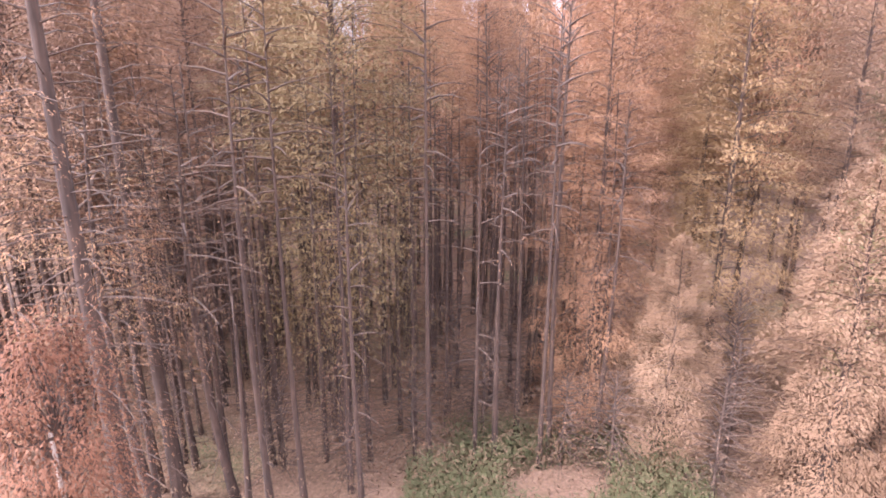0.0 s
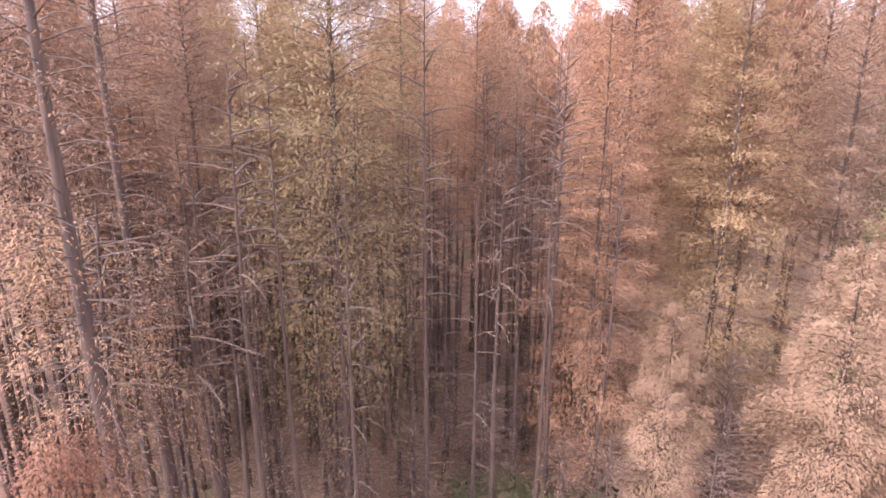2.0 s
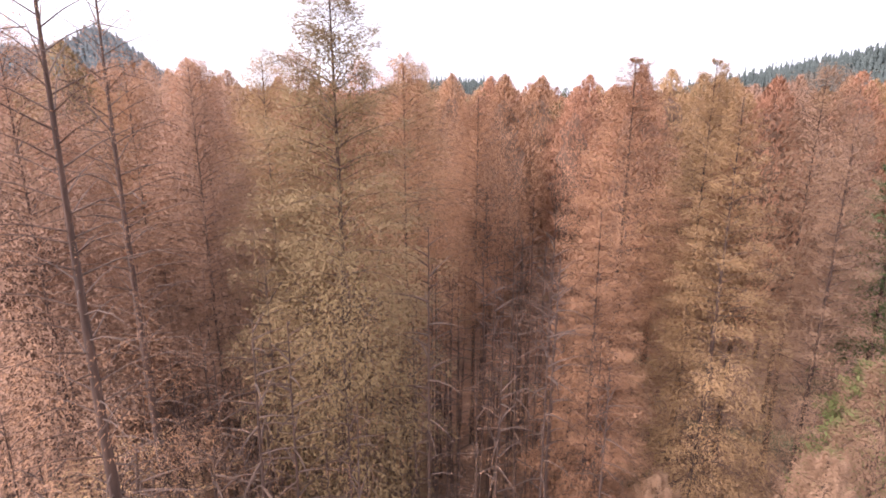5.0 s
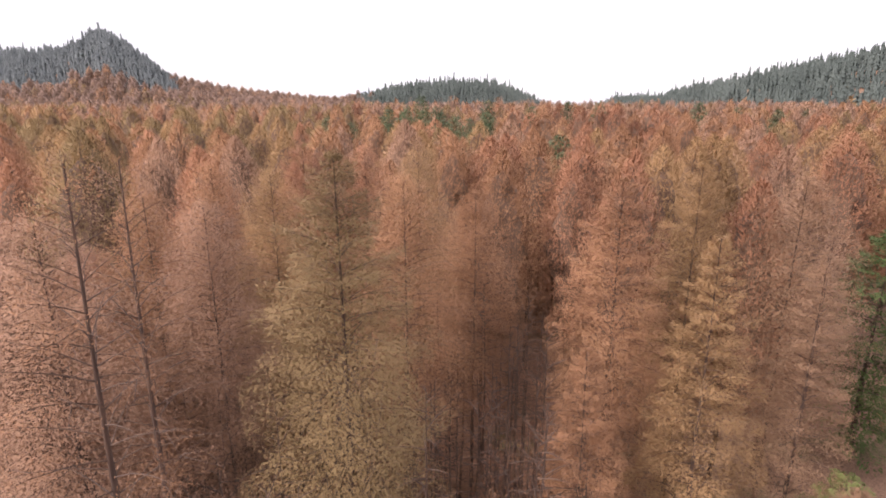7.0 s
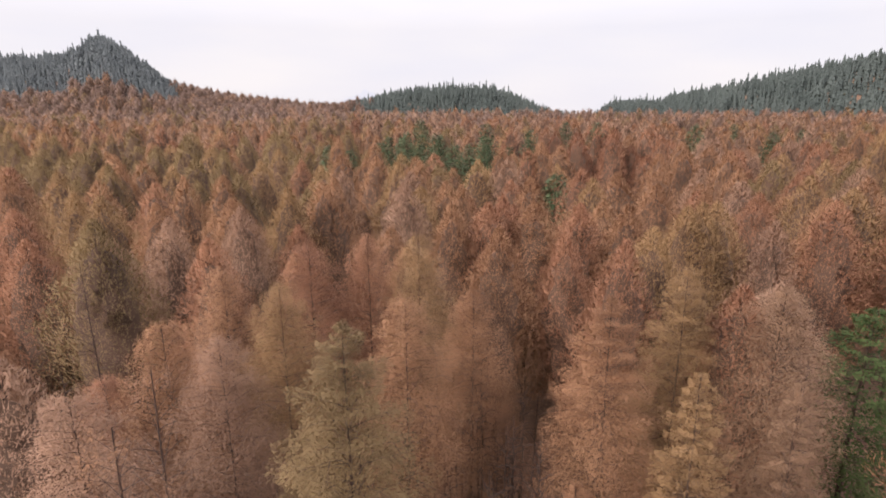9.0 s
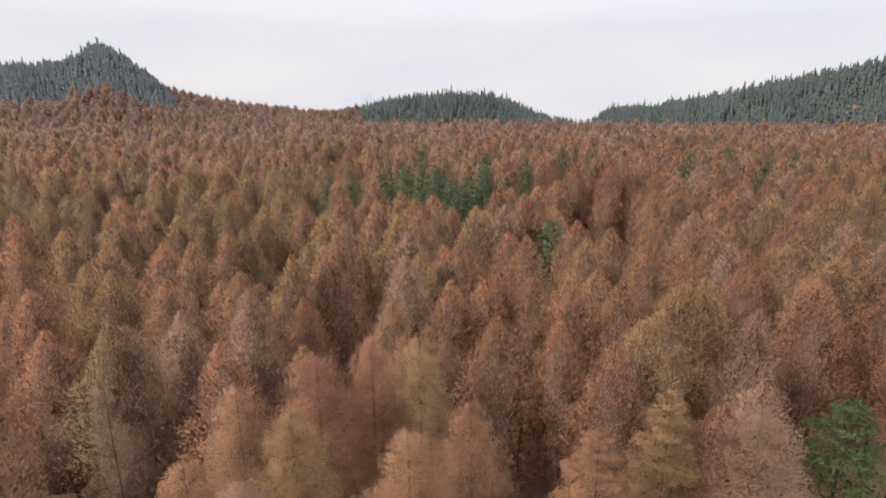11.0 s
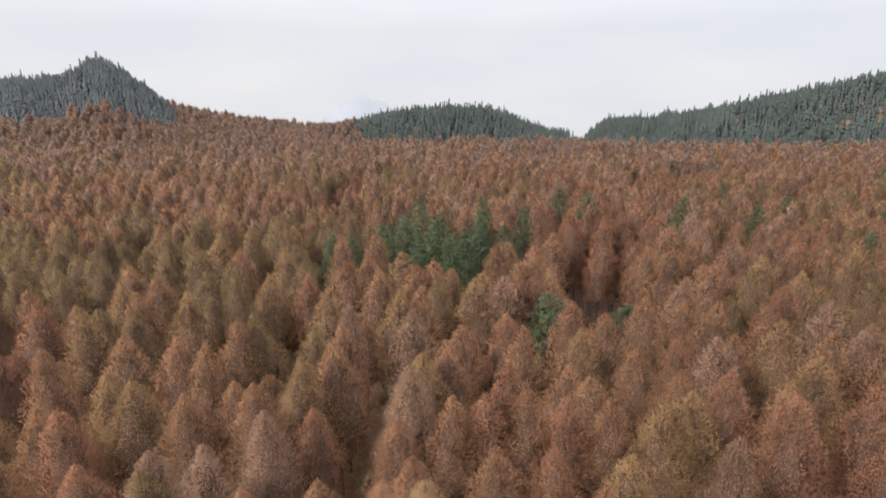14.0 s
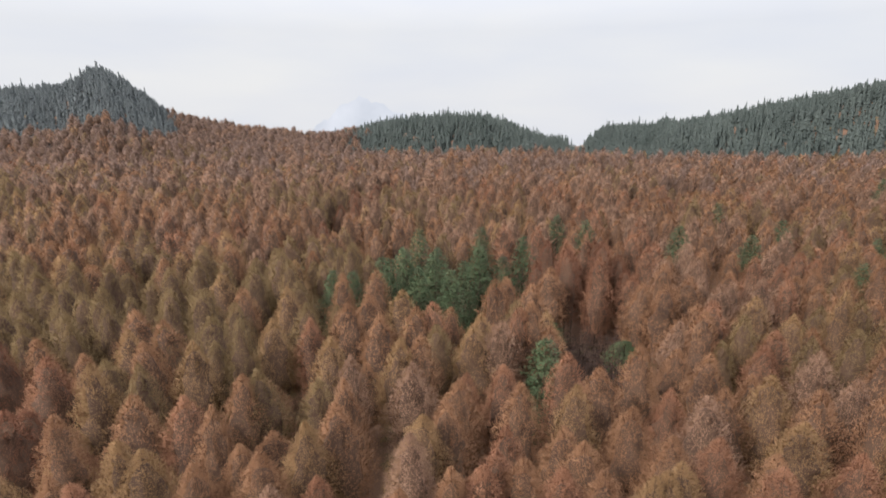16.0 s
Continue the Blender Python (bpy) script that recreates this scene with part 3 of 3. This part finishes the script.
# x, y, tint of trees farther in, on either side of the view ahead
CANOPY_WEST = [
    (-50.2, 62.0, "rust"), (-43.2, 60.4, "gold"), (-34.5, 52.9, "russet"), (-28.6, 52.8, "rust"), (-24.0, 57.9, "russet"),
    (-25.6, 75.5, "gold"), (-21.8, 59.2, "olive"), (-13.7, 47.2, "gold"), (-11.3, 50.8, "russet"), (-31.0, 44.2, "gold"),
    (-27.9, 43.3, "gold"), (-31.3, 39.1, "rust"), (-16.8, 42.8, "russet"), (-34.0, 67.6, "gold"), (-40.1, 67.7, "russet"),
    (-47.4, 78.2, "russet"), (-35.0, 90.0, "russet"), (-42.3, 98.5, "gold"), (-15.9, 69.1, "gold"), (-15.2, 81.2, "russet"),
    (-12.6, 97.7, "russet"), (-20.1, 75.4, "rust"), (-6.4, 67.1, "gold"), (-4.3, 79.7, "russet"), (-1.7, 80.9, "rust"),
    (-9.7, 76.3, "russet"), (-3.4, 67.9, "russet"), (-4.1, 60.4, "faded"), (-2.6, 48.6, "gold"), (0.3, 51.2, "russet"),
    (-54.0, 102.6, "olive"), (-68.3, 92.4, "olive"), (-78.5, 99.5, "olive"),
]
CANOPY_EAST = [
    (4.5, 71.7, "gold"), (7.7, 72.6, "faded"), (10.0, 93.7, "russet"), (15.6, 90.3, "russet"), (21.1, 100.5, "russet"),
    (4.9, 43.3, "rust"), (3.6, 40.5, "rust"), (0.7, 40.2, "russet"), (6.7, 41.6, "russet"), (10.0, 40.4, "rust"),
    (15.7, 62.4, "rust"), (19.1, 59.3, "russet"), (25.5, 64.7, "russet"), (14.9, 54.6, "gold"), (19.6, 49.8, "russet"),
    (39.3, 89.8, "russet"), (44.6, 92.8, "russet"), (49.1, 89.5, "faded"), (51.7, 83.6, "gold"), (33.5, 62.9, "russet"),
    (21.7, 44.8, "russet"), (28.9, 51.9, "faded"), (25.7, 44.3, "rust"), (21.1, 41.0, "gold"), (13.9, 39.6, "russet"),
    (17.9, 39.2, "gold"), (36.0, 47.0, "gold"), (38.5, 56.8, "gold"), (30.0, 41.7, "russet"), (37.8, 42.0, "rust"),
    (47.7, 62.6, "faded"), (47.2, 55.3, "faded"), (41.7, 52.9, "russet"),
]
taken = []
spin_rng = random.Random(5)
for rows in (EDGE, INNER):
    for x, y, h, w, kind, tint in rows:
        full = {"low": 10.0, "shrub": 5.0, "leafy": 15.0, "sapling": 8.0, "pole": 16.0}.get(kind, 20.0)
        note = ""
        if kind == "sapling":
            note = "low pale-stemmed sapling with reddish leaves"
        elif kind == "bare":
            note = "nearly bare dawn redwood, dark trunk showing through thin needles"
        elif kind == "shrub":
            note = "twiggy brown shrub with few leaves at the forest edge"
        elif kind == "pole":
            note = "short conifer with a tuft of golden needles over a bare stem"
        elif kind in ("skirt", "low"):
            note = "dawn redwood clothed in drooping needle tiers to the ground"
        plant(MODELS[kind], x, y, h / full, w, tint, spin_rng.uniform(0, 6.28), note)
        taken.append((x, y))

canopy_rng = random.Random(23)
canopy_places = []
for x, y, tint in CANOPY_WEST + CANOPY_EAST:
    big = 1.35 if tint == "faded" and abs(x - 7.7) < 1 else canopy_rng.uniform(0.98, 1.2)
    if y < 76:
        plant(canopy_rng.choice(MIDDLE if y < 50 else CANOPY), x, y, canopy_rng.uniform(0.965, 0.985), big, tint, canopy_rng.uniform(0, 6.28))
    else:
        canopy_places.append((x, y, canopy_rng.uniform(0.955, 0.985), big, canopy_rng.uniform(0, 6.28), tint, canopy_rng.randrange(4)))
    taken.append((x, y))

# x, y, height of the evergreens that stand in and beside the clearings
EVERGREENS = [
    (-21.0, 98.7, 19), (-10.4, 101.9, 20.5), (-7.5, 107.6, 21), (-5.0, 117.0, 23), (-1.5, 105.5, 21), (1.8, 98.0, 19.5), (-4.5, 100, 19.5), (-8.5, 112, 20),
    (9.1, 122.2, 22), (8.3, 113.5, 20), (18.2, 117.8, 21), (29.8, 136.6, 22), (35.6, 130.4, 22), (56.2, 124.2, 21.5), (72.0, 121.1, 20), (13.0, 112.0, 18),
    (89.4, 137.9, 20), (14.5, 70.2, 17.5), (83.6, 160.6, 20), (159.8, 194.3, 22), (85.0, 103.8, 18), (-1.0, 112.0, 20), (4.5, 106.0, 19),
    (-17.5, 101.0, 18), (101.0, 121.0, 19), (-12.5, 108.0, 19),
]
# low evergreens added to the clearings, their dark green standing in for shade
SHADE_EVERGREENS = [
    (21.0, 97.0, 9), (33.0, 90.0, 8), (-39, 130, 7), (-37, 139, 8), (-36, 147, 7), (-35, 157, 8), (-32, 166, 8), (-33, 176, 8),
]
for k, (x, y, h) in enumerate(EVERGREENS + SHADE_EVERGREENS):
    plant(FIRS[k % 2], x, y, h / 18, 1.05 + 0.3 * spin_rng.random(), "fir", spin_rng.uniform(0, 6.28), group="evergreens")
    taken.append((x, y))

# openings in the canopy: x, y, radius across and along
GAPS = [(27.5, 83, 9.5, 17), (-38, 134, 6.5, 12), (-34, 160, 6, 16), (-31.5, 63, 6, 6), (-26, 200, 5, 19), (2.9, 21.0, 3.0, 5.5), (-3.5, 19.5, 8.5, 4.5), (1.6, 11.0, 8, 3.5), (-3, 103, 16, 14), (12, 113, 9, 8), (24.0, 27.0, 5.4, 6.0)]


def tint_at(rng, x, y):
    """Hue of a tree: golden and olive towards the left, redder ahead and to the right, in loose patches."""
    # a strip and hollows whose shade is painted as dull dark red-brown crowns
    strip = -38 + 14 * (y - 132) / 90
    if 120 < y < 240 and abs(x - strip) < 5.5 or ((x + 54) / 13) ** 2 + ((y - 58) / 9) ** 2 < 1 or ((x - 29) / 13) ** 2 + ((y - 110) / 8) ** 2 < 1:
        return "crimson" if rng.random() < 0.75 else "faded"
    k = 0.5 + 0.32 * math.sin(x * 0.045 + 1.3 * math.sin(y * 0.031)) + 0.25 * math.sin(y * 0.06 + x * 0.02) + rng.gauss(0, 0.3)
    k += 0.22 * math.tanh((x + 18) / 40) + (0.1 if y < 60 else 0.0)
    # haze painted as hue: mauve crowns grow commoner with distance
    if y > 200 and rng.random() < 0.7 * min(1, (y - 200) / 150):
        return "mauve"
    # paler, pinker needles farther out stand in for haze as well
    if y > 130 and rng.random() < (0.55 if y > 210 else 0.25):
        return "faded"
    if k < 0.12:
        return "olive"
    if k < 0.42:
        return "gold" if rng.random() < 0.55 else "olive"
    if k < 0.85:
        return "russet"
    return "rust" if rng.random() < 0.45 else ("faded" if rng.random() < 0.45 else "russet")


def sites(seed, y0, y1, spacing, spread):
    """Places of trees, uneven but none too near another, clear of the openings."""
    rng = random.Random(seed)
    held = np.zeros((6000, 2)) + 1e6
    n = len(taken)
    held[:n] = taken
    y = y0
    while y < y1:
        half = spread * y + 9
        x = -half
        while x < half:
            px, py = x + rng.uniform(-0.5, 0.5) * spacing, y + rng.uniform(-0.3, 0.3) * spacing
            x += spacing * 0.45
            if any(((px - a) / c) ** 2 + ((py - b) / d) ** 2 < 1 for a, b, c, d in GAPS):
                continue
            if np.min((held[:n, 0] - px) ** 2 + (held[:n, 1] - py) ** 2) < (spacing * rng.uniform(0.72, 0.9)) ** 2:
                continue
            held[n] = px, py
            n += 1
            yield rng, px, py
        y += spacing * 0.45


for rng, x, y in sites(7, 17, 48.5, 5.9, 0.9):
    h = rng.gauss(18.6, 1.3)
    kind = rng.choice(MIDDLE)
    if y < 17.5 and -5 < x < 12:
        h *= 0.93
    plant(kind, x, y, h / 20, rng.uniform(0.85, 1.15), tint_at(rng, x, y), rng.uniform(0, 6.28))
for rng, x, y in sites(8, 50, 76, 6.2, 0.85):
    plant(rng.choice(CANOPY), x, y, rng.gauss(17.9, 2.2) / 20, rng.uniform(0.85, 1.15), tint_at(rng, x, y), rng.uniform(0, 6.28))

# thin suppressed stems crowd the shade behind the edge
pole_rng = random.Random(17)
row = 0
y = 11.6
while y < 27:
    x = -17.0 + (0.8 if row % 2 else 0)
    while x < 5.5:
        px, py = x + pole_rng.gauss(0, 0.3), y + pole_rng.gauss(0, 0.4)
        x += 0.85
        if py < 13.2 and px > -1.5 or pole_rng.random() < 0.12:
            continue
        plant(pole_rng.choice(POLES), px, py, pole_rng.gauss(11.0, 1.3) / 16, pole_rng.uniform(0.75, 1.05), tint_at(pole_rng, px, py), pole_rng.uniform(0, 6.28), "thin crowded young conifer with a bare lower stem", "slender young trees")
    y += 1.65
    row += 1

# half-dead thin trees left standing in the long clearing
clearing_rng = random.Random(31)
for k in range(20):
    a, r = clearing_rng.uniform(0, 6.28), math.sqrt(clearing_rng.random())
    px, py = 27.5 + 7 * r * math.cos(a), 85 + 13 * r * math.sin(a)
    plant(POLES[k % 2], px, py, clearing_rng.gauss(12.0, 2.0) / 16, clearing_rng.uniform(0.8, 1.1), "crimson", clearing_rng.uniform(0, 6.28), "thin half-bare conifer standing in a dark clearing", "slender young trees")


def undergrowth(name, label, seed, n, xs, ys, tall, leaf, material, clump=0.0):
    rng = np.random.default_rng(seed)
    px, py = rng.uniform(*xs, n), rng.uniform(*ys, n)
    if clump:
        keep = np.sin(px * 1.1 + 2 * np.sin(py * 0.7)) + np.sin(py * 1.3 + px * 0.4) > clump
        px, py = px[keep], py[keep]
    m = len(px)
    place = np.stack([px, py, land(px, py) + rng.uniform(-0.03, 1, m) ** 2 * tall - 0.02], 1)
    way = rng.normal(0, 0.7, (m, 3)) + np.array([0, 0, 0.8])
    v, f, nn = leaves(rng, place, way, leaf, leaf * 0.12, 0.5)
    ob = mesh_object(name, v, f, [material], normals=nn)
    tagged(ob, label, "undergrowth", kind="stuff")


undergrowth("dry_undergrowth", "brown dry ferns and fallen needles on the forest floor", 3, 90000, (-14, 16), (6, 28), 1.0, 0.13, DRY)
undergrowth("low_brush", "knee-high brown brush between the trunks at the forest edge", 8, 60000, (-13, 8), (11, 24), 1.9, 0.12, DRY)
undergrowth("young_growth", "sparse russet young growth between the stems of the forest edge", 9, 60000, (-18, 9), (21, 34), 6.5, 0.10, RUSSET)
# bark-dark brush added where the clearing only lies in shade
undergrowth("clearing_scrub", "dark filler brush standing in for shade in the forest clearing", 6, 24000, (19, 36), (67, 100), 6.0, 0.8, BARK)
undergrowth("green_grass", "patchy dull green grass at the forest edge", 4, 60000, (-1.0, 7.0), (10, 14.8), 1.0, 0.14, MOSS, -0.8)

# ---- a mountain in the mist, far behind the hills ----
def misty_mountain():
    m, nt, p, out = base_material("mist_glow_grey")
    # mist over the mountain is painted as its own grey glow
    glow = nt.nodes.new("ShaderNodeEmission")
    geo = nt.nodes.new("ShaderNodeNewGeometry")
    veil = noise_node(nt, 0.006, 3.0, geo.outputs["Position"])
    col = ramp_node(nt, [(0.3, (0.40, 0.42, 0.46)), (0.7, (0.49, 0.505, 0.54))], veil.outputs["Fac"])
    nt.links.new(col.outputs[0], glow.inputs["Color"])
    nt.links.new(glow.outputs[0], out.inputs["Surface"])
    xs = np.linspace(-960, 220, 60)
    crest = 190 * np.exp(-((xs + 400) / 200) ** 2) + 60 * np.exp(-((xs + 130) / 150) ** 2) + 9 * np.sin(xs * 0.06) + 5 * np.sin(xs * 0.17)
    v, f = [], []
    for x, c in zip(xs, crest):
        v += [(x, 2600, -420), (x, 2760, -112 + c), (x, 2960, -420)]
    for i in range(len(xs) - 1):
        a = 3 * i
        f += [(a, a + 3, a + 4, a + 1), (a + 1, a + 4, a + 5, a + 2)]
    tagged(mesh_object("backdrop_mountain", v, f, [m], smooth=True), "faint grey mountain, its mist painted as a pale glow", "mountain", kind="structure")


misty_mountain()

# ---- the forest beyond, past counting ----
def skirted_fir(seed, height, radius):
    """A pointed fir for the far hills: ragged skirts of hanging boughs, one over another."""
    rng = np.random.default_rng(seed)
    v, n = [], []
    for k, u in enumerate((0.0, 0.09, 0.2, 0.34, 0.5, 0.68)):
        top = height * (1 - u)
        drop = height * (0.15 + 0.05 * k)
        for b in range(5):
            a = b * 1.2566 + k * 0.6 + rng.normal(0, 0.12)
            r = radius * (0.16 + 0.9 * u + 0.12) * rng.uniform(0.75, 1.25)
            low = top - drop * rng.uniform(0.8, 1.2)
            c0, c1 = a - 0.72, a + 0.72
            v += [(0, 0, top), (r * math.cos(c0), r * math.sin(c0), low), (r * math.cos(c1), r * math.sin(c1), low - rng.uniform(-0.4, 0.8))]
            n += [(math.cos(a) * 0.7, math.sin(a) * 0.7, 0.7)] * 3
    return None, None, (np.array(v, float), np.arange(len(v)).reshape(-1, 3), unit(np.array(n, float) + rng.normal(0, 0.12, (len(n), 3))))


def forest(name, label, places, models):
    """All the trees of one distance in one mesh; places are x, y, height factor, width factor, spin, tint, model."""
    vs, fs, ns, ix, at = [], [], [], [], 0
    trunks, inside = [], []
    for x, y, h, w, spin, tint, k in places:
        c, s = math.cos(spin), math.sin(spin)
        z = float(land(x, y))
        turn = np.array([[c, s, 0], [-s, c, 0], [0, 0, 1.0]])
        size, foot = np.array([w, w, h]), np.array([x, y, z])
        trunk, _, (v, f, n), *inner = models[k]
        if trunk is not None:
            trunks.append(((trunk[0] * size) @ turn + foot, trunk[1]))
        for w, g, o in inner:
            inside.append(((w * size) @ turn + foot, g, o @ turn))
        vs.append(((v * size) @ turn + foot).astype(np.float32))
        ns.append((n @ turn).astype(np.float32))
        fs.append(f + at)
        ix.append(np.full(len(f), TINT_NAMES.index(tint)))
        at += len(v)
    top = new(name)
    if trunks:
        tagged(mesh_object("trunks", *gather(trunks), [BARK], parent=top), kind="stuff")
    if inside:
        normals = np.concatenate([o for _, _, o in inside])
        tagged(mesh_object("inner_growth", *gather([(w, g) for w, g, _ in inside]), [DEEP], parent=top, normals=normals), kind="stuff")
    crowns = mesh_object("crowns", np.concatenate(vs), np.concatenate(fs), list(TINTS.values()), parent=top, index=np.concatenate(ix), normals=np.concatenate(ns))
    tagged(crowns, kind="stuff")
    return tagged(top, label, "trees", kind="stuff")


def stand(seed, y0, y1, spacing, spread, tall=18.8):
    for rng, x, y in sites(seed, y0, y1, spacing, spread):
        swell = 1.5 * math.sin(x * 0.14 + 0.8 * math.sin(y * 0.1)) * math.sin(y * 0.12 + x * 0.05)
        yield x, y, min(rng.gauss(tall + swell, 2.0), 21.5) / 20, rng.uniform(0.82, 1.15), rng.uniform(0, 6.28), tint_at(rng, x, y), rng.randrange(4)


C_MODELS = [plume_tree(50 + k, 20, 3.0 + 0.14 * k, 0.26, (10, 9), 0.58, (2700, 0.72, 0.050), (2200, 0.40, 0.048), 4, 0.44 + 0.05 * k, 0.66) for k in range(4)]
D_MODELS = [plume_tree(60 + k, 20, 3.1 + 0.14 * k, 0.32, (8, 8), 0.62, (850, 1.1, 0.090), (350, 0.66, 0.085), 3, 0.46 + 0.05 * k, 0.68) for k in range(4)]
E_MODELS = [plume_tree(70 + k, 20, 3.2 + 0.14 * k, 0.44, (7, 5), 0.66, (240, 1.7, 0.17), (0, 1, 1), 0, 0.50 + 0.05 * k, 0.7) for k in range(4)]
FIR_MODELS = [skirted_fir(80 + k, 20, 2.5 + 0.2 * k) for k in range(4)]
forest("forest_middle", "dense autumn-brown dawn redwood forest", [*canopy_places, *stand(8, 76, 120, 6.3, 0.85)], C_MODELS)
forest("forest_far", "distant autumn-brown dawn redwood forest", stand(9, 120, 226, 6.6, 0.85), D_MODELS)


def brown_slope(x, y, h):
    # brown forest climbs the left-hand ridge; evergreens hold its summit
    q = x * 500 / y
    rough = math.sin(x * 1.7) + math.sin(y * 2.3 + x * 0.4)
    return q < -88 + 11 * rough and h < (26 if q < -235 + 6 * rough else 60) + 6 * math.sin(x * 0.07) + 3 * rough


def far_stand():
    for rng, x, y in sites(10, 227, 520, 6.9, 0.85):
        edge = 372 + 8 * math.sin(x * 0.05) - (40 if x > 120 else 0)
        if y < edge or brown_slope(x, y, float(land(x, y))):
            # on the ridge the mauve and faded hues carry painted haze
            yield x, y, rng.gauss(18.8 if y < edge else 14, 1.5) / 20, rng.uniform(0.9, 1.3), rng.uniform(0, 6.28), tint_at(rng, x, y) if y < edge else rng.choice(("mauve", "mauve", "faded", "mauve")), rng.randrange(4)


def hill_firs():
    rng = random.Random(12)
    for _ in range(27000):
        y = rng.uniform(345, 600)
        x = rng.uniform(-0.9, 0.9) * y
        edge = 372 + 8 * math.sin(x * 0.05) - (40 if x > 120 else 0)
        h = float(land(x, y))
        if y > edge and not brown_slope(x, y, h) and (h > 3.2 or y < 470 and 60 < x < 200) and rng.random() < 1.1 * y / 600:
            clump = math.sin(x * 0.21) * math.sin(y * 0.17 + x * 0.06)
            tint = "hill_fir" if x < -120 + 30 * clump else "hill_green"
            yield x, y, max(4.5, rng.gauss(9.2 + 1.4 * clump, 2.6)) / 20, rng.uniform(0.62, 1.0), rng.uniform(0, 6.28), tint, rng.randrange(4)


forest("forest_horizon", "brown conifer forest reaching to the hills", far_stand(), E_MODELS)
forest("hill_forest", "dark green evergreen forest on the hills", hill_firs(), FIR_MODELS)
for model in (*NEAR, *MIDDLE, *CANOPY, *POLES, *FIRS, BROADLEAF, SAPLING, LOW, SHRUB):
    for o in (*model.children, model):
        bpy.data.objects.remove(o)
